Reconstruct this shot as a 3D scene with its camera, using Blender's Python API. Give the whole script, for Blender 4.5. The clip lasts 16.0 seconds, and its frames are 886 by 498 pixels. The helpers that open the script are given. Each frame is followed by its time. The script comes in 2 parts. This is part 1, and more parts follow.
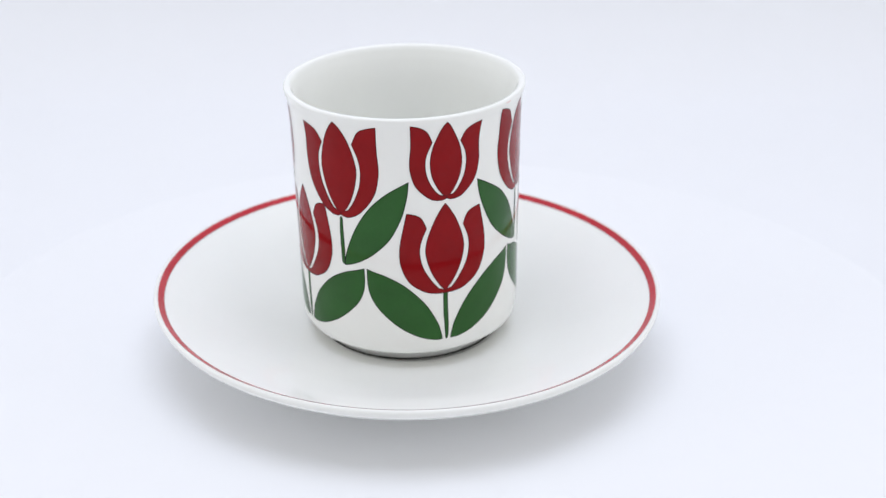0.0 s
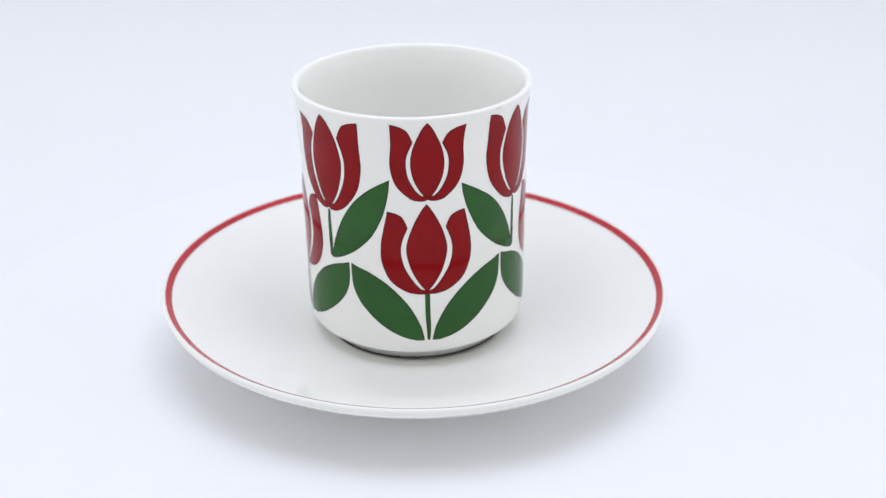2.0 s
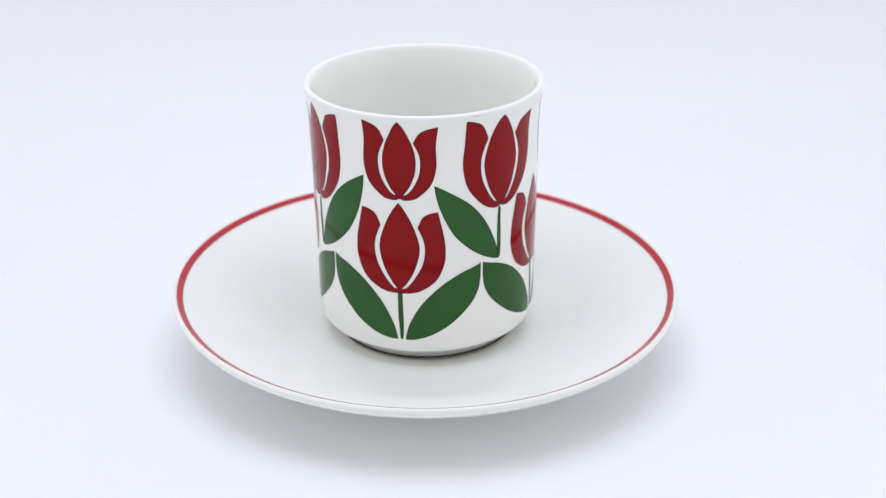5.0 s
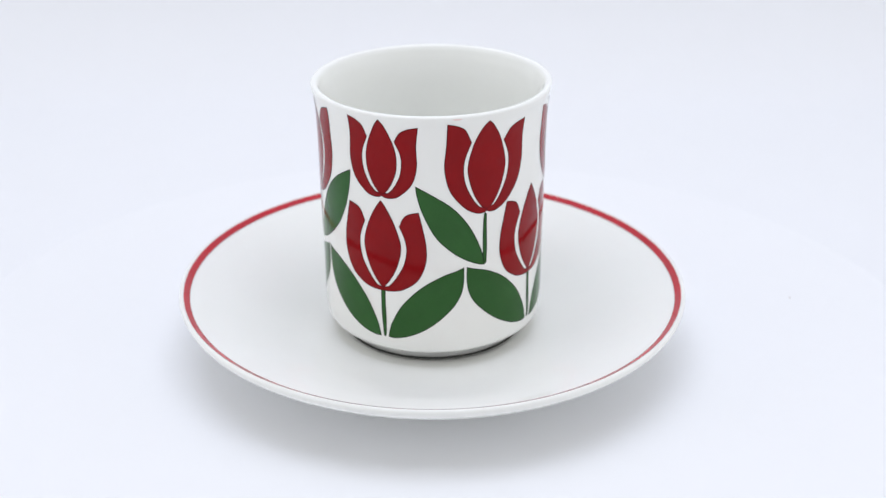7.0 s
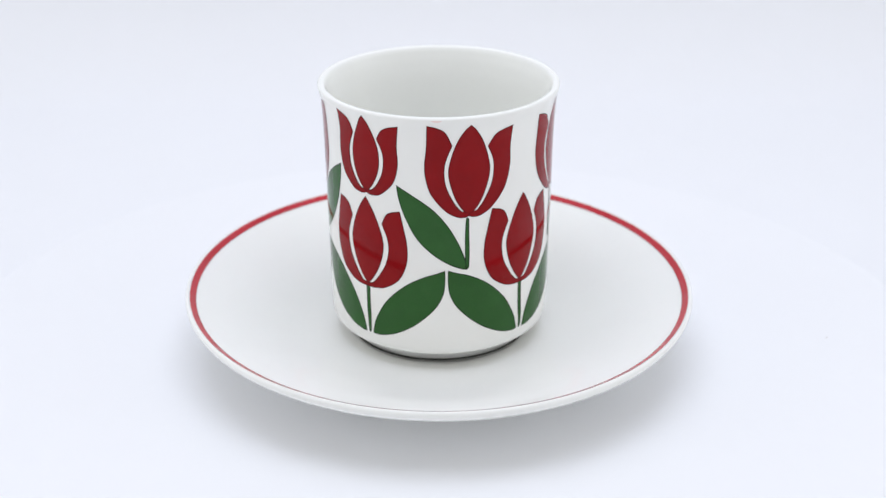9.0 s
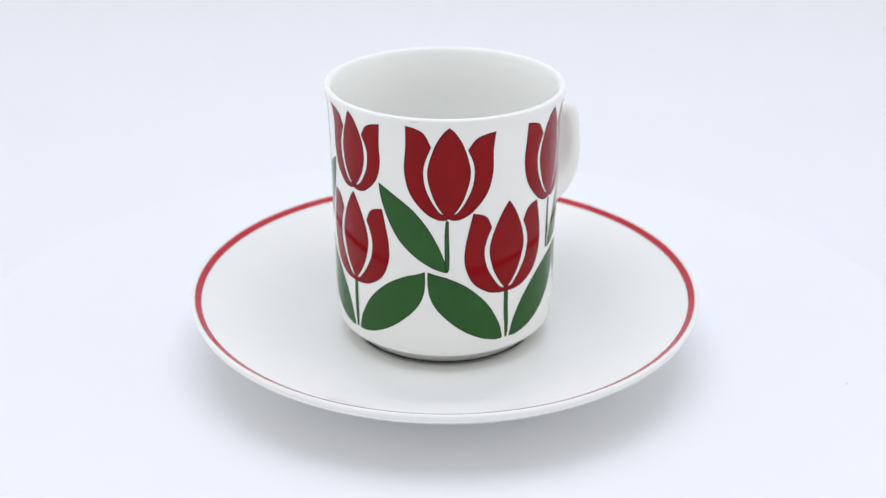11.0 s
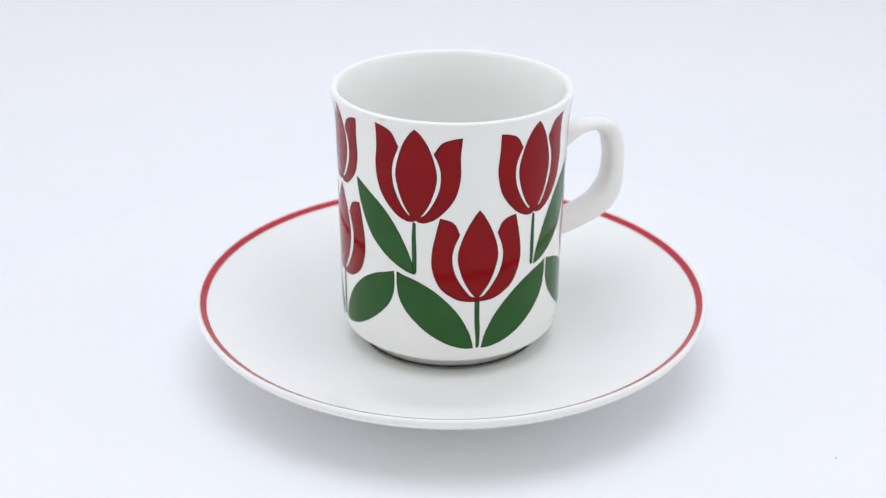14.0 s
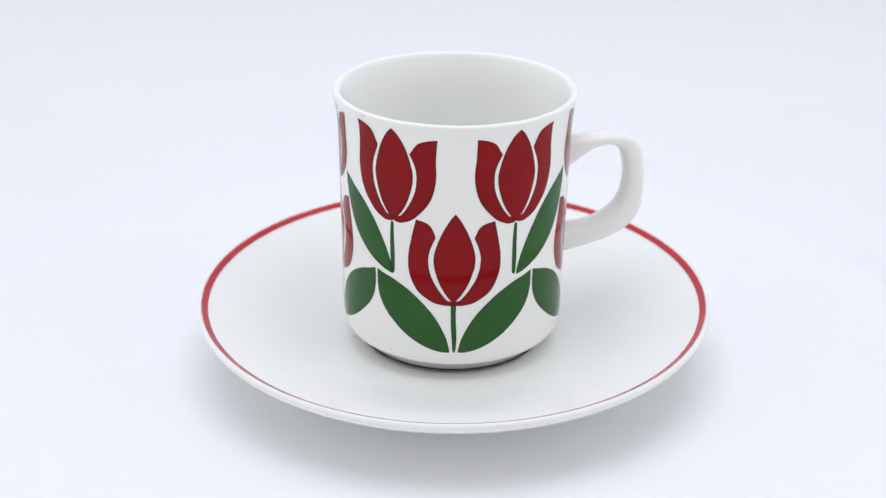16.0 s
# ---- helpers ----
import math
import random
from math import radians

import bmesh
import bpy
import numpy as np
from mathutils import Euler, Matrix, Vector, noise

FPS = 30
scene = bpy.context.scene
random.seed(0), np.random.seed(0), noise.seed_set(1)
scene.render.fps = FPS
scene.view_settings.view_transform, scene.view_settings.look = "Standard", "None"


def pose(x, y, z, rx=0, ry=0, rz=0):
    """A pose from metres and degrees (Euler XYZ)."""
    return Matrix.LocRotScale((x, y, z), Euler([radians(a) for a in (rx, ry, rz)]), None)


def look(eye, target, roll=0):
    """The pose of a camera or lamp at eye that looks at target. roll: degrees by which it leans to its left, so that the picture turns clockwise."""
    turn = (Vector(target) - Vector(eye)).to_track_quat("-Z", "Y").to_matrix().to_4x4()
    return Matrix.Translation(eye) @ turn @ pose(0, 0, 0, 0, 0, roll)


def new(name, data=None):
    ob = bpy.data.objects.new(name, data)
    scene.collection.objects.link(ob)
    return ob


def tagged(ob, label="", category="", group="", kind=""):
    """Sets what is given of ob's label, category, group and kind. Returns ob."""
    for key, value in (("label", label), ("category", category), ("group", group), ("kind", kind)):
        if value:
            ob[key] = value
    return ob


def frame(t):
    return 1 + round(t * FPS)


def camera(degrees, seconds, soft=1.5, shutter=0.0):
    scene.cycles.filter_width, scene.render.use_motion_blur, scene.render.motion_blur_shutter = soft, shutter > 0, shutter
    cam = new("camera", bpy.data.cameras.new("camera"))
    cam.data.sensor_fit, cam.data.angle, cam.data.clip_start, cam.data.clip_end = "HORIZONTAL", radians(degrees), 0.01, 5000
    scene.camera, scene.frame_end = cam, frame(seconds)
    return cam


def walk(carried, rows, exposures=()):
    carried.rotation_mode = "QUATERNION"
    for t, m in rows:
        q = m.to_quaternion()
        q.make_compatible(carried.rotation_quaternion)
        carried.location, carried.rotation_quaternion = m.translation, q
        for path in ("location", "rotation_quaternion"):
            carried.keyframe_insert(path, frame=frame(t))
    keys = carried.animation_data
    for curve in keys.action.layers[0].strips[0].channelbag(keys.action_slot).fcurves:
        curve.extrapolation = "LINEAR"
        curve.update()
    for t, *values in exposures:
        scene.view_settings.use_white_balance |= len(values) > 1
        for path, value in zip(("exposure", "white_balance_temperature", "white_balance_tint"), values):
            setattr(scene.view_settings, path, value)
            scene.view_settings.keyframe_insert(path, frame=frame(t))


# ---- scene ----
from mathutils.geometry import delaunay_2d_cdt

# ------------------------------------------------------------------ camera
SECONDS = 16.0
cam = camera(31.35, SECONDS, soft=1.25)
cam.data.dof.use_dof, cam.data.dof.focus_distance, cam.data.dof.aperture_fstop = True, 0.405, 18.0
EYE = Vector((0.00124, -0.41417, 0.22755))
PITCH, YAW, ROLL = radians(24.899), radians(0.701), 0.215
AIM = EYE + Vector((math.sin(YAW) * math.cos(PITCH), math.cos(YAW) * math.cos(PITCH), -math.sin(PITCH)))
walk(cam, [(0.0, look(EYE, AIM, ROLL)), (SECONDS, look(EYE, AIM, ROLL))], exposures=[(0.0, 0.0), (SECONDS, 0.0)])

# ------------------------------------------------------------------ light
scene.cycles.max_bounces, scene.cycles.diffuse_bounces = 14, 12      # white in white: light bounces many times
world = bpy.data.worlds.new("white_light_tent")
world.use_nodes = True
scene.world = world
background = world.node_tree.nodes["Background"]
background.inputs["Color"].default_value = (0.975, 0.975, 0.962, 1)
TENT, TENT_SIDES, TENT_BACK, TENT_TOP = 0.80, 0.67, 0.32, -0.20   # the tent's cloth glows most low down at its two sides
sky_nodes, sky_links = world.node_tree.nodes, world.node_tree.links
direction, split = sky_nodes.new("ShaderNodeTexCoord"), sky_nodes.new("ShaderNodeSeparateXYZ")
sky_links.new(direction.outputs["Generated"], split.inputs[0])
square, sides, front, top = (sky_nodes.new("ShaderNodeMath") for _ in range(4))
square.operation = "MULTIPLY"
sides.operation = front.operation = top.operation = "MULTIPLY_ADD"
sides.inputs[1].default_value, sides.inputs[2].default_value = TENT_SIDES, TENT
front.inputs[1].default_value, top.inputs[1].default_value = TENT_BACK, TENT_TOP
sky_links.new(split.outputs["X"], square.inputs[0])
sky_links.new(split.outputs["X"], square.inputs[1])
sky_links.new(square.outputs[0], sides.inputs[0])
sky_links.new(split.outputs["Y"], front.inputs[0])
sky_links.new(sides.outputs[0], front.inputs[2])
sky_links.new(split.outputs["Z"], top.inputs[0])
sky_links.new(front.outputs[0], top.inputs[2])
sky_links.new(top.outputs[0], background.inputs["Strength"])

softbox = bpy.data.lights.new("overhead_softbox", "AREA")
softbox.shape, softbox.size, softbox.size_y = "RECTANGLE", 0.9, 0.7
softbox.energy, softbox.color = 5.5, (0.80, 0.855, 1.0)
softbox_lamp = new("overhead_softbox", softbox)
softbox_lamp.matrix_world = look((0.0, -0.08, 1.1), (0.0, -0.05, 0.0))


# ------------------------------------------------------------------ materials
def material(name, colour, roughness, vary=0.03, scale=60.0, bump=0.0, bump_scale=400.0, coat=0.0, specular=0.5):
    """A glossy or matt surface whose tone wanders at two scales, with a fine relief."""
    mat = bpy.data.materials.new(name)
    mat.use_nodes = True
    nodes, links = mat.node_tree.nodes, mat.node_tree.links
    shader = nodes["Principled BSDF"]
    shader.inputs["Roughness"].default_value = roughness
    shader.inputs["Coat Weight"].default_value = coat
    shader.inputs["Coat Roughness"].default_value = 0.05
    shader.inputs["Specular IOR Level"].default_value = specular
    place = nodes.new("ShaderNodeTexCoord")
    coarse, fine = nodes.new("ShaderNodeTexNoise"), nodes.new("ShaderNodeTexNoise")
    for node, s, detail in ((coarse, scale, 3.0), (fine, scale * 14, 4.0)):
        node.inputs["Scale"].default_value, node.inputs["Detail"].default_value = s, detail
        links.new(place.outputs["Object"], node.inputs["Vector"])
    blend = nodes.new("ShaderNodeMath")
    blend.operation = "MULTIPLY_ADD"
    blend.inputs[1].default_value = 0.35
    links.new(fine.outputs["Fac"], blend.inputs[0])
    links.new(coarse.outputs["Fac"], blend.inputs[2])
    ramp = nodes.new("ShaderNodeValToRGB")
    ramp.color_ramp.elements[0].position, ramp.color_ramp.elements[1].position = 0.4, 0.95
    ramp.color_ramp.elements[0].color = (*[v * (1 - vary) for v in colour], 1)
    ramp.color_ramp.elements[1].color = (*[min(1.0, v * (1 + vary)) for v in colour], 1)
    links.new(blend.outputs[0], ramp.inputs["Fac"])
    links.new(ramp.outputs["Color"], shader.inputs["Base Color"])
    if bump:
        relief, grain = nodes.new("ShaderNodeBump"), nodes.new("ShaderNodeTexNoise")
        grain.inputs["Scale"].default_value, grain.inputs["Detail"].default_value = bump_scale, 2.0
        links.new(place.outputs["Object"], grain.inputs["Vector"])
        relief.inputs["Strength"].default_value, relief.inputs["Distance"].default_value = bump, 0.0002
        links.new(grain.outputs["Fac"], relief.inputs["Height"])
        links.new(relief.outputs["Normal"], shader.inputs["Normal"])
    return mat


PORCELAIN = material("glazed_white_porcelain", (0.880, 0.884, 0.860), 0.07, 0.012, 40, 0.015, 160, specular=0.3)
BISQUE = material("unglazed_porcelain_foot", (0.62, 0.62, 0.61), 0.45, 0.06, 120, 0.2, 900)
# near-black colour standing in for the contact shade under the cup's foot
CONTACT_SHADE = material("dark_foot_contact_shade", (0.05, 0.05, 0.046), 0.8, 0.2, 300, 0.3, 1200)
RED = material("brick_red_glaze_print", (0.245, 0.004, 0.006), 0.07, 0.11, 90, 0.02, 160, specular=0.15)
GREEN = material("leaf_green_glaze_print", (0.029, 0.105, 0.025), 0.08, 0.11, 90, 0.02, 160, specular=0.17)
RED_EDGE = material("dark_red_print_edge", (0.055, 0.003, 0.007), 0.10, 0.06, 90, 0.02, 160, specular=0.13)
GREEN_EDGE = material("dark_green_print_edge", (0.006, 0.013, 0.008), 0.10, 0.05, 90, 0.02, 160, specular=0.17)
BAND = material("carmine_red_rim_glaze", (0.50, 0.009, 0.022), 0.12, 0.10, 120, 0.02, 160, specular=0.5)
BAND_EDGE = material("dark_carmine_band_edge", (0.34, 0.009, 0.02), 0.14, 0.12, 160, 0.02, 160, specular=0.4)
STAIN = material("faint_pink_print_smear", (0.83, 0.68, 0.65), 0.12, 0.04, 200)
PAPER = material("cool_white_backdrop_paper", (0.852, 0.858, 0.886), 0.75, 0.008, 6, 0.05, 500, specular=0.2)
PLATTER = material("satin_white_turntable_plastic", (0.862, 0.868, 0.895), 0.55, 0.008, 9, 0.03, 700, specular=0.25)
DUST = material("brown_dust", (0.42, 0.36, 0.30), 0.9, 0.1, 900)


# ------------------------------------------------------------------ helpers
def part(name, bm, mat, parent, label="", smooth=True):
    """Links a bmesh as one mesh object under a thing."""
    mesh = bpy.data.meshes.new(name)
    bmesh.ops.recalc_face_normals(bm, faces=bm.faces)
    for face in bm.faces:
        face.smooth = smooth
    bm.to_mesh(mesh)
    bm.free()
    mesh.materials.append(mat)
    ob = new(name, mesh)
    ob.parent = parent
    return tagged(ob, label) if label else ob


def curve_through(points, steps=8, closed=False):
    """A smooth run of points through the given ones (Catmull-Rom)."""
    pts = [Vector(p) for p in points]
    n, run = len(pts), []
    for i in range(n if closed else n - 1):
        if closed:
            a, b, c, d = pts[i - 1], pts[i], pts[(i + 1) % n], pts[(i + 2) % n]
        else:
            b, c = pts[i], pts[i + 1]
            a = pts[i - 1] if i else b * 2 - c
            d = pts[i + 2] if i + 2 < n else c * 2 - b
        for k in range(steps):
            u = k / steps
            run.append(0.5 * (2 * b + (c - a) * u + (2 * a - 5 * b + 4 * c - d) * u * u + (3 * b - a - 3 * c + d) * u ** 3))
    if not closed:
        run.append(pts[-1])
    return run


def lathe(profile, segments=224):
    """Turns a profile of (radius, height) in millimetres round the z axis."""
    bm = bmesh.new()
    rings = []
    for r, z in profile:
        if r < 1e-6:
            rings.append([bm.verts.new((0, 0, z / 1000))])
            continue
        rings.append([bm.verts.new((r / 1000 * math.sin(2 * math.pi * k / segments), -r / 1000 * math.cos(2 * math.pi * k / segments), z / 1000))
                      for k in range(segments)])
    for low, high in zip(rings, rings[1:]):
        for k in range(segments):
            j = (k + 1) % segments
            if len(low) == 1 and len(high) == 1:
                continue
            if len(low) == 1:
                bm.faces.new((low[0], high[j], high[k]))
            elif len(high) == 1:
                bm.faces.new((low[k], low[j], high[0]))
            else:
                bm.faces.new((low[k], low[j], high[j], high[k]))
    return bm


# ------------------------------------------------------------------ the backdrop
FLOOR = -0.016                                 # the paper under the turntable, whose top is at 0


def backdrop():
    """A white paper sweep: flat underneath, rolling up into a wall far behind, closed all round by the tent's light."""
    bm = bmesh.new()
    profile = [(-3.0, 0.0), (-0.6, 0.0), (0.0, 0.0), (0.24, 0.0)]
    bend, radius = 0.262, 0.075
    profile += [(bend + radius * math.sin(a), radius * (1 - math.cos(a))) for a in [radians(3.5 * k) for k in range(0, 25)]]
    profile += [(bend + radius + 0.01, 1.6)]
    rows = [[bm.verts.new((x, y, z)) for x in (-2.5, -1.0, -0.4, 0.0, 0.4, 1.0, 2.5)] for y, z in profile]
    for a, b in zip(rows, rows[1:]):
        for k in range(len(a) - 1):
            bm.faces.new((a[k], a[k + 1], b[k + 1], b[k]))
    ob = part("backdrop", bm, PAPER, None)
    ob.location.z = FLOOR
    return tagged(ob, "seamless cool-white paper sweep under and behind the turntable", "backdrop", kind="structure")


backdrop()


# ------------------------------------------------------------------ the turntable
def make_turntable():
    thing = new("turntable")
    thing.location = (0.0062, 0.0040, FLOOR)
    tagged(thing, "low round white turntable lying on the paper sweep", "turntable")
    top = -FLOOR * 1000
    part("base", lathe([(0, 0), (118, 0), (119.2, 0.5), (120, 1.6), (120, top - 8.6), (0, top - 8.6)], 128), PLATTER, thing)
    edge_ring = [(150.6 + 3.0 * math.cos(a), top - 3.0 + 3.0 * math.sin(a)) for a in [radians(90 - 15 * k) for k in range(7)]]
    under = [(153.4, top - 6.6), (152.8, top - 7.6), (151.6, top - 8.0), (0, top - 8.0)]
    disc = part("platter", lathe([(0, top), (75, top), (148, top)] + edge_ring + under, 256), PLATTER, thing)
    return thing, disc


turntable, platter = make_turntable()

# ------------------------------------------------------------------ the saucer
SPIN = 6.454                                   # degrees a second, clockwise from above
SAUCER_AT = Vector((-0.00411, 0.0088, 0.0))
SAUCER_LEAN = Vector((0.0022, -0.0028, 1.0))
PLATE_TILT = 0.0148                            # the turning plate leans a little to the front
CUP_AT = Vector((-0.00327, 0.00839, 0.00926))
CUP_LEAN = Vector((-0.0181, 0.0049, 1.0))


def make_saucer():
    thing = new("saucer")
    tagged(thing, "round white porcelain saucer with a thin red rim line", "saucer")
    inside = curve_through([(0, 8.5), (26, 8.5), (32, 8.75), (42, 10.75), (52, 13.6), (62, 16.9), (68, 18.85), (70.2, 19.53), (71.3, 19.92)], 6)
    lip = curve_through([(71.3, 19.92), (72.4, 20.547), (73.65, 21.26), (74.05, 21.36), (74.45, 21.1), (74.68, 20.55), (74.55, 19.8), (74.05, 18.9), (73.0, 17.95)], 6)
    under = curve_through([(73.0, 17.95), (71.2, 16.7), (68.5, 15.3), (62, 12.2), (52, 8.6), (43.5, 5.4), (40.4, 2.6), (40.0, 0.2)], 5)
    foot = [(39.8, 0.0), (38.2, 0.0), (37.9, 0.2), (37.4, 4.2), (30, 5.2), (0, 5.4)]
    profile = [tuple(p) for p in ([Vector(v) for v in inside[:-1]] + lip[:-1] + under + [Vector(v) for v in foot])]
    part("dish", lathe(profile), PORCELAIN, thing)
    strip = curve_through([(71.75, 20.1765), (72.4, 20.547), (72.9, 20.832), (73.42, 21.1284)], 4)
    part("rim_band", lathe([(p[0] - 0.025, p[1] + 0.04) for p in strip]), BAND, thing, "carmine red painted line inside the rim")
    brim = [(71.62, 20.102), (71.7, 20.148), (71.78, 20.194)]
    part("rim_band_edge", lathe([(r - 0.025, z + 0.05) for r, z in brim]), BAND_EDGE, thing, "thin darker edge of the red line")
    return thing


saucer = make_saucer()

# ------------------------------------------------------------------ the cup
WALL = curve_through([(31.4, 6.5), (31.72, 11), (31.88, 25), (32.24, 40), (32.45, 53), (32.75, 64), (33.25, 70.2), (33.9, 73.2)], 10)


EDGE_WIDTH = 0.22                              # the darker line that rims each printed patch


def wall_radius(z):
    """The radius of the cup's outer wall, in millimetres, at a height above its foot."""
    for a, b in zip(WALL, WALL[1:]):
        if z <= b[1]:
            return a[0] + (b[0] - a[0]) * (z - a[1]) / (b[1] - a[1])
    return WALL[-1][0]


def from_edge(x, y, ring):
    """How far, in millimetres, a point of the unrolled wall lies from a print's outline."""
    least = 99.0
    for p, q in zip(ring, ring[1:] + ring[:1]):
        ax, ay, bx, by = (x - p.x) * 0.56, y - p.y, (q.x - p.x) * 0.56, q.y - p.y
        share = max(0.0, min(1.0, (ax * bx + ay * by) / max(1e-9, bx * bx + by * by)))
        least = min(least, math.hypot(ax - share * bx, ay - share * by))
    return least


def print_on_wall(name, outline, mat, parent, centre, label="", proud=0.05, flip=1):
    """A printed patch on the cup's wall: its outline, in degrees from the centre and millimetres above the foot, laid on the curved wall."""
    ring = [Vector((centre + flip * a, z)) for a, z in outline]
    left, right = min(p.x for p in ring), max(p.x for p in ring)
    low, high = min(p.y for p in ring), max(p.y for p in ring)
    n = len(ring)
    inner = []
    a = left + 0.9
    while a < right:
        z = low + 0.9
        while z < high:
            crossings = sum(1 for p, q in zip(ring, ring[1:] + ring[:1])
                            if (p.y > z) != (q.y > z) and a < p.x + (q.x - p.x) * (z - p.y) / (q.y - p.y))
            near = min((p - Vector((a, z))).length for p in ring)
            if crossings % 2 and near > 0.5:
                inner.append(Vector((a, z)))
            z += 2.0
        a += 1.8
    line = EDGE_WIDTH if mat in (RED, GREEN) else 0.0
    if line:
        area = sum(p.x * q.y - q.x * p.y for p, q in zip(ring, ring[1:] + ring[:1]))
        for k in range(n):
            for share in (0.0, 0.5):
                p, q = ring[k - 1], ring[(k + 1) % n]
                at = ring[k] if share == 0 else (ring[k] + q) / 2
                p = p if share == 0 else ring[k]
                run = Vector(((q.x - p.x) * 0.56, q.y - p.y)).normalized() * math.copysign(line, area)
                x, y = at.x - run.y / 0.56, at.y + run.x
                if from_edge(x, y, ring) > 0.9 * line:
                    inner.append(Vector((x, y)))
    verts, _, faces, *_ = delaunay_2d_cdt(ring + inner, [(k, (k + 1) % n) for k in range(n)], [], 1, 1e-5)
    bm = bmesh.new()
    made = []
    for v in verts:
        r = (wall_radius(v.y) + proud) / 1000
        made.append(bm.verts.new((r * math.sin(radians(v.x)), -r * math.cos(radians(v.x)), v.y / 1000)))
    for f in faces:
        face = bm.faces.new([made[k] for k in f])
        x, y = sum(verts[k].x for k in f) / len(f), sum(verts[k].y for k in f) / len(f)
        face.material_index = 1 if line and from_edge(x, y, ring) < 0.8 * line else 0
    ob = part(name, bm, mat, parent, label)
    if line:
        ob.data.materials.append(RED_EDGE if mat == RED else GREEN_EDGE)
    return ob


def mirrored(points):
    return [(-a, z) for a, z in reversed(points)]


def edge(points, steps=6):
    return [tuple(p) for p in curve_through(points, steps)]


def tulip(parent, centre, heart, tip_edge, inner, base, outer, lifts=(0, 0), widths=(1, 1), rise=0.0, slant=0.0):
    """A flower of three petals: heart is the right half of the middle one, from tip to base; the rest is the right-hand petal."""
    foot, waist, peak = heart[-1][1], inner[1][1], heart[0][1]

    def risen(points):
        """The lower half of the flower, drawn up towards its waist."""
        return [(a, z + rise * max(0.0, min(1.0, (waist - z) / (waist - foot)))) for a, z in points]

    def leaning(points, flip=1):
        """The whole flower leaned sideways, most at its foot."""
        return [(a + flip * slant * (peak - z) / (peak - foot), z) for a, z in points]

    half = risen(edge(heart))
    flower = print_on_wall("tulip", leaning(half + mirrored(half)[1:-1]), RED, parent, centre, "red tulip print")
    side = risen(edge(tip_edge)[:-1] + edge(inner) + base + edge(outer)[:-1])
    middle, top = inner[1][1], tip_edge[0][1]
    for flip, lift, width, proud in zip((1, -1), lifts, widths, (0.055, 0.06)):
        raised = []
        for a, z in side:
            share = max(0.0, (z - middle) / (top - middle))
            raised.append((a * (1 + (width - 1) * share), z + lift * share))
        print_on_wall("petal", leaning(raised, flip), RED, flower, centre, proud=proud, flip=flip)


def low_flower(parent, centre, slant):
    tulip(parent, centre,
          [(0, 49.7), (2.6, 47.7), (6.3, 43.8), (9.5, 38.6), (10.0, 34.6), (7.6, 29.5), (4.0, 25.6), (0, 22.7)],
          [(19.3, 47.0), (14.6, 46.4), (11.6, 45.2), (9.3, 42.5)],
          [(9.3, 42.5), (12.0, 38.6), (12.7, 35.0), (11.2, 30.8), (7.3, 26.7), (3.6, 24.0), (2.2, 23.6)],
          [(-0.4, 23.2), (-0.4, 22.2)],
          [(0.6, 22.1), (5.4, 22.25), (11.2, 23.2), (18.4, 26.3), (22.4, 31.6), (22.7, 37.0), (21.0, 42.6), (19.3, 47.0)], (0.1, 0.4), (0.99, 0.985), 0.25, slant)
    stalk = edge([(slant - 1.2, 22.7), (0.6 * slant - 1.25, 16), (-0.9, 11.5), (-0.6, 8.3)])
    print_on_wall("stem", stalk + [(0.0, 7.9), (0.6, 8.0)] + edge([(1.1, 9.2), (1.3, 13), (0.7 * slant + 1.2, 18), (slant + 1.3, 22.7)]), GREEN, parent, centre)


def low_leaf(parent, centre, flip, length=1.0):
    top = edge([(2.0, 7.9), (2.7, 9.9), (4.6, 13.2), (10.6, 18.9), (20.4, 24.3), (30.0, 27.6), (37.0, 29.1), (41.2, 30.1)])
    bottom = edge([(41.2, 30.1), (41.2, 25.9), (39.9, 22.0), (35.6, 17.9), (26.0, 12.9), (15.6, 9.5), (7.0, 8.0), (2.0, 7.9)])
    bulge = 0.3 if flip > 0 else 0.65
    top = [(a, z + bulge * math.sin(math.pi * min(1.0, a / 41.6))) for a, z in top]
    print_on_wall("leaf", [(a * length, z) for a, z in top[:-1] + bottom[:-1]], GREEN, parent, centre, flip=flip)


def high_leaf(parent, centre, flip):
    """The leaf between a high flower's stalk and the twin-flower stem: centre is that stem's angle."""
    top = edge([(17.5, 54.8), (25.3, 52.3), (34.9, 48.5), (42.1, 43.8), (47.6, 38.3), (51.2, 33.0), (52.1, 30.0)])
    bottom = edge([(52.1, 30.0), (48.5, 30.5), (43.0, 31.9), (36.0, 34.5), (28.8, 38.4), (24.6, 42.0), (20.6, 47.0), (18.3, 51.4), (17.5, 54.8)])
    if flip < 0:
        top = [(a, z + 1.9 * min(1.0, (52.1 - a) / 24)) for a, z in top]
        bottom = [(a, z + 1.9 * max(0.0, (z - 46) / 8.8)) for a, z in bottom]
    print_on_wall("leaf", top[:-1] + bottom[:-1], GREEN, parent, centre, flip=flip)


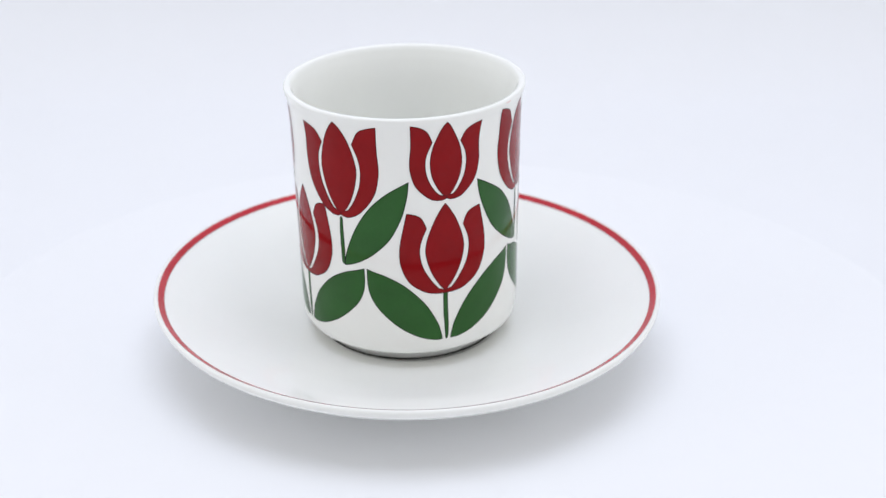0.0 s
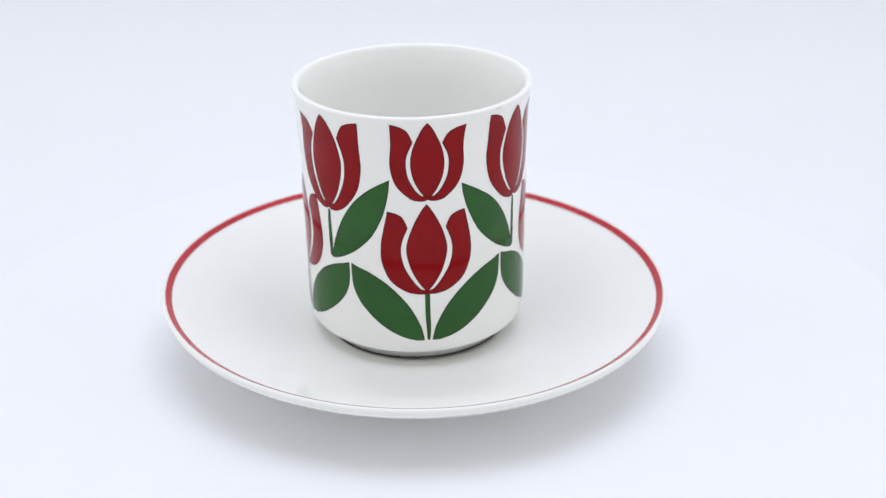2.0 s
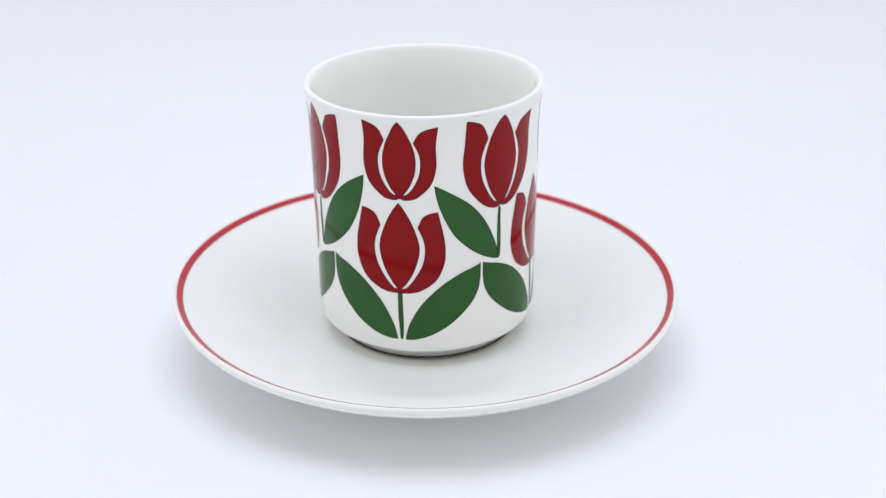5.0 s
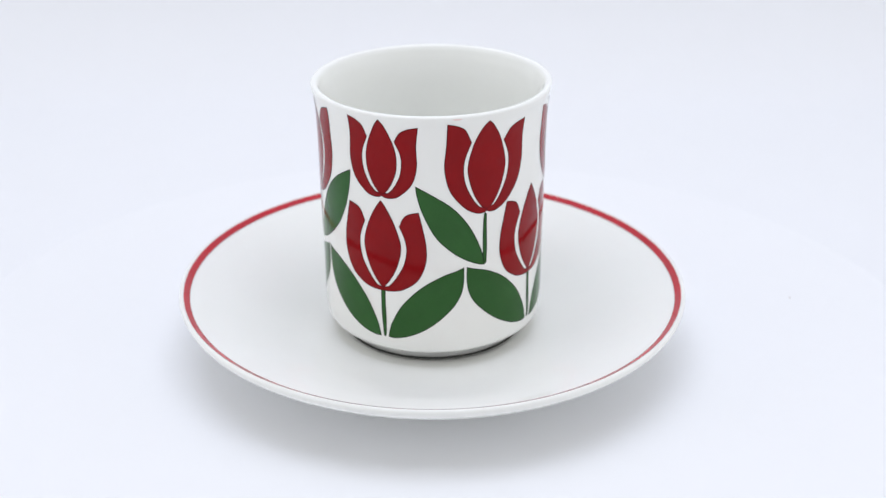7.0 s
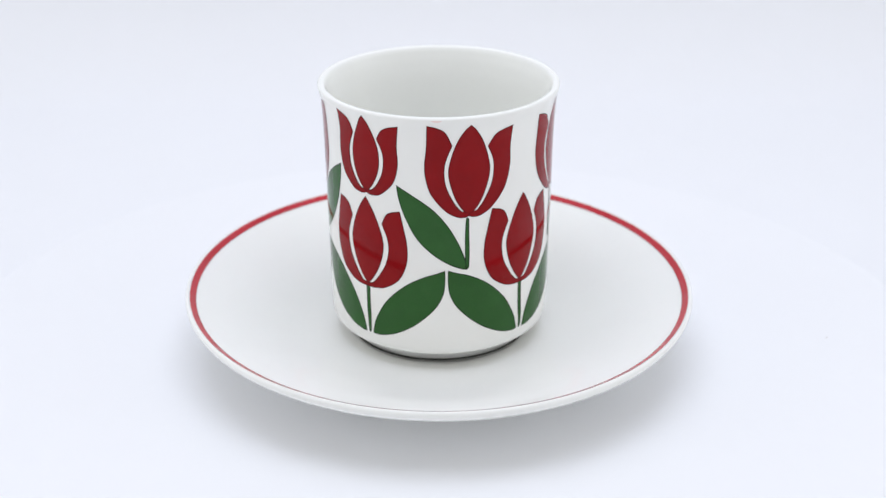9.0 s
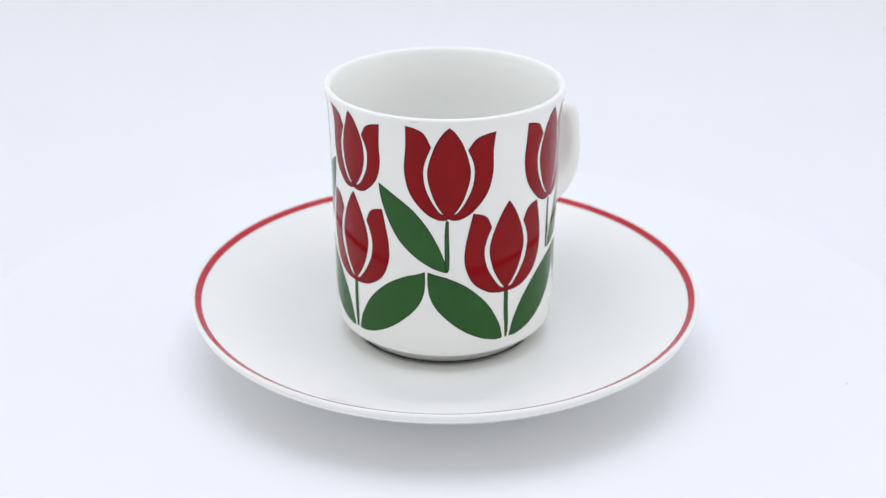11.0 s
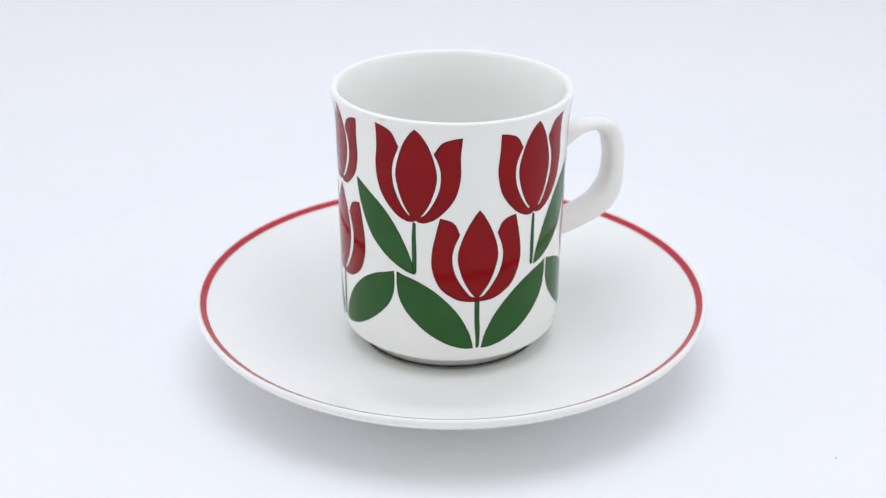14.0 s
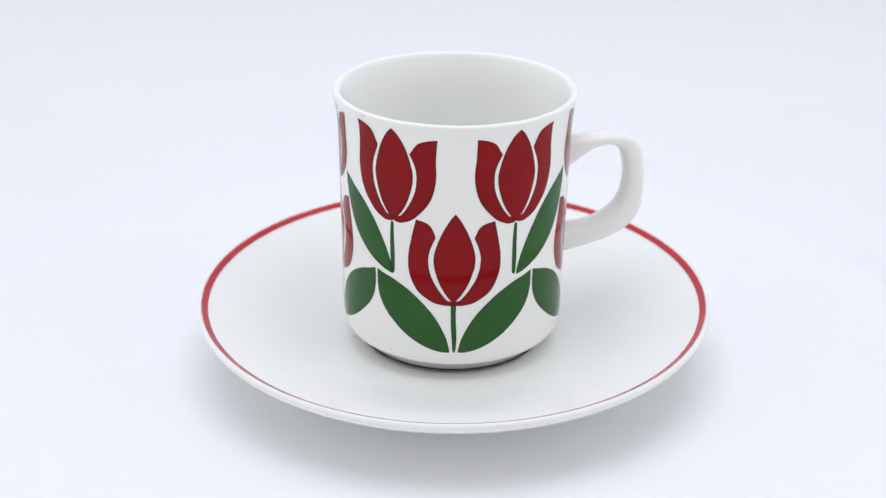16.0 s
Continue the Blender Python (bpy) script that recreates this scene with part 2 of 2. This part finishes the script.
def crown_flower(parent, centre, lifts):
    """The smaller flower that stands right above a low one."""
    tulip(parent, centre,
          [(0, 73.4), (2.6, 71.4), (6.6, 66.3), (8.1, 61.9), (7.3, 57.4), (4.2, 53.2), (0, 50.1)],
          [(18.7, 71.6), (13.4, 70.9), (9.6, 69.6), (7.0, 67.1)],
          [(7.0, 67.1), (9.6, 63.8), (10.2, 60.6), (9.2, 57.0), (6.4, 53.6), (3.8, 51.8), (2.6, 51.4)],
          [(0.0, 51.2), (0.0, 50.3)],
          [(1.2, 49.85), (4.4, 49.8), (8.8, 50.7), (15.2, 54.6), (17.8, 60.0), (17.6, 66.0), (18.7, 71.6)], lifts, (1.0, 0.92), 0.7)


def high_flower(parent, centre, lifts, widths, sway, slant, rise):
    """The large flower on a stalk of its own."""
    top = 45.05 + rise
    tulip(parent, centre,
          [(0, 72.6), (3.0, 70.8), (6.8, 67.0), (9.9, 61.2), (10.0, 57.0), (7.4, 51.6), (4.0, 47.9), (0, 45.2)],
          [(22.0, 70.9), (16.8, 70.3), (12.4, 69.1), (8.7, 66.0)],
          [(8.7, 66.0), (11.4, 62.2), (12.1, 58.6), (11.0, 54.4), (7.6, 50.0), (4.4, 47.4), (3.0, 46.9)],
          [(0.0, 46.4), (0.0, 45.5)],
          [(1.4, 44.95), (5.4, 45.1), (11.6, 47.2), (18.6, 52.4), (21.4, 58.6), (21.3, 65.0), (22.0, 70.9)], lifts, widths, rise, slant)
    print_on_wall("stem", edge([(-0.9, top - 0.4), (-1.35, 40.6), (-1.25, 34.3), (-1.1, 30.8)]) + [(0.0, 30.2)] +
                  edge([(0.9, 30.7), (1.1, 35.3), (0.8, 40.6), (0.7, top - 0.6)]) + [(-0.1, top)], GREEN, parent, centre + sway + slant)


def make_cup():
    thing = new("cup")
    tagged(thing, "straight white porcelain cup with red tulip print, on its saucer", "cup")
    inside = curve_through([(0, 5.4), (14, 5.5), (23, 6.3), (27.4, 9.6), (28.7, 16), (29.1, 40), (29.8, 62), (30.7, 69.6), (31.8, 73.7)], 6)
    lip = curve_through([(31.8, 73.7), (32.3, 74.5), (33.1, 74.85), (33.75, 74.7), (34.05, 74.2), (33.9, 73.2)], 5)
    base = curve_through([(31.4, 6.5), (31.25, 5.4), (30.85, 4.4), (30.2, 3.6), (29.3, 2.95), (28.7, 2.7)], 5) + [Vector((28.45, 2.7)), Vector((28.3, 2.85)), Vector((26.4, 3.2))]
    profile = inside[:-1] + lip[:-1] + list(reversed(WALL))[:-1] + base + [Vector((22.0, 3.0)), Vector((0, 3.4))]
    part("body", lathe([tuple(p) for p in profile], 256), PORCELAIN, thing)
    ring = [(21.0, 3.2), (21.3, -0.4), (21.9, -0.7), (25.1, -0.7), (25.7, -0.4), (25.9, 3.2)]
    part("foot_ring", lathe(ring), BISQUE, thing, "grey unglazed foot ring")
    # thin dark ring added where foot meets saucer: painted contact shade
    contact_line = [(24.2, -0.5), (24.3, -0.74), (25.8, -0.74), (26.15, -0.66), (26.2, -0.45), (25.95, -0.32), (25.3, -0.34)]
    part("foot_contact_shade", lathe(contact_line), CONTACT_SHADE, thing, "dark contact line under the foot, shade put into the colour")
    make_handle(thing)
    first = 19.4                                 # angle of the twin-flower stem
    for step in (0, 167.5):
        crown_flower(thing, first + step + 0.75, (0.2, 1.4))
    for step, left_leaf, slant in ((0, 0.965, -0.25), (83.75, 1.0, -0.45), (-82.2, 1.0, -0.5), (167.5, 1.0, -0.5)):
        low_flower(thing, first + step, slant)
        low_leaf(thing, first + step, 1)
        low_leaf(thing, first + step, -1, left_leaf)
    for step, lifts, widths, sway, slant, rise in ((53.0, (-0.3, 1.8), (1.0, 0.92), -0.6, -0.2, 0.75), (-53.6, (1.5, -0.9), (0.98, 0.98), 0.1, 1.0, -0.2),
                                      (113.8, (1.5, 0.0), (0.92, 0.94), 0.0, 0.25, 0.85), (-113.8, (0.0, 1.5), (0.97, 0.92), 0.0, 0.0, 0.7)):
        high_flower(thing, first + step, lifts, widths, sway, slant, rise)
    for step, flip in ((0, 1), (0, -1), (167.5, -1)):
        high_leaf(thing, first + step, flip)
    high_leaf(thing, first - 167.5, 1)
    smear = [(2.2 * math.cos(a) * (1 + 0.25 * math.sin(3 * a)), 73.95 + 0.28 * math.sin(a)) for a in [2 * math.pi * k / 20 for k in range(20)]]
    print_on_wall("print_smear", smear, STAIN, thing, 56.6, "faint pink print smear under the rim", 0.15)
    return thing


def make_handle(thing):
    """A squared loop handle, thicker where it joins the wall."""
    outer = curve_through([(30.6, 57.3), (38.8, 58.3), (45.0, 58.5), (50.1, 57.9), (53.6, 56.2), (55.5, 52.6), (56.4, 47.1), (56.6, 40.1), (55.8, 34.4), (53.4, 30.4),
                           (49.2, 27.6), (42.3, 25.2), (30.6, 22.6)], 6)
    inner = curve_through([(30.6, 46.9), (36.2, 51.7), (40.0, 54.3), (43.6, 55.3), (47.0, 54.6), (49.2, 52.3), (50.4, 47.5), (50.4, 42.2), (49.2, 38.4), (46.8, 35.3),
                           (42.7, 32.6), (38.5, 31.2), (30.6, 30.6)], 6)
    wide = curve_through([(0, 9.0), (1, 8.4), (2, 7.5), (3, 7.2), (4, 7.1), (5, 7.1), (6, 7.2), (7, 7.3), (8, 7.4), (9, 7.5), (10, 8.2), (11, 8.8), (12, 10.0)], 6)
    bm = bmesh.new()
    turn = Matrix.Rotation(radians(204.8), 3, "Z")
    sides, rings = 20, []
    for o, i, w in zip(outer, inner, wide):
        mid, arm = (o + i) / 2, (o - i) / 2
        ring = []
        for k in range(sides):
            a = 2 * math.pi * k / sides
            u = math.copysign(abs(math.cos(a)) ** 0.72, math.cos(a))
            v = math.copysign(abs(math.sin(a)) ** 0.72, math.sin(a))
            p = mid + arm * u
            ring.append(bm.verts.new(turn @ Vector((v * w[1] / 2000, -p[0] / 1000, p[1] / 1000))))
        rings.append(ring)
    for a, b in zip(rings, rings[1:]):
        for k in range(sides):
            bm.faces.new((a[k], a[(k + 1) % sides], b[(k + 1) % sides], b[k]))
    bm.faces.new(rings[0])
    bm.faces.new(list(reversed(rings[-1])))
    part("handle", bm, PORCELAIN, thing)


cup = make_cup()


# ------------------------------------------------------------------ dust
def make_speck():
    bm = bmesh.new()
    bmesh.ops.create_icosphere(bm, subdivisions=2, radius=0.00022)
    for v in bm.verts:
        v.co *= 1 + 0.35 * noise.noise(v.co * 5000)
        v.co.z = v.co.z * 0.5 + 0.00014
    ob = part("dust_speck", bm, DUST, None)
    return tagged(ob, "tiny brown dust speck lying on the white turntable", "dust")


speck = make_speck()


# ------------------------------------------------------------------ movement
def motions():
    """The platter and all that stands on it turn slowly round the upright axis through the origin."""
    def resting(place, lean):
        return Matrix.Translation(place) @ Vector((0, 0, 1)).rotation_difference(lean.normalized()).to_matrix().to_4x4()

    rests = ((saucer, resting(SAUCER_AT, SAUCER_LEAN)), (cup, resting(CUP_AT, CUP_LEAN)), (speck, Matrix.Translation((0.0562, 0.1109, 0.0))))
    times = [0.5 * k for k in range(33)]
    walk(platter, [(t, Matrix.Rotation(radians(-SPIN * t), 4, "Z")) for t in times])
    for thing, rest in rests:
        plate = Matrix.Rotation(PLATE_TILT if thing == saucer else 0.0, 4, "X")
        walk(thing, [(t, plate @ Matrix.Rotation(radians(-SPIN * t), 4, "Z") @ rest) for t in times])


motions()
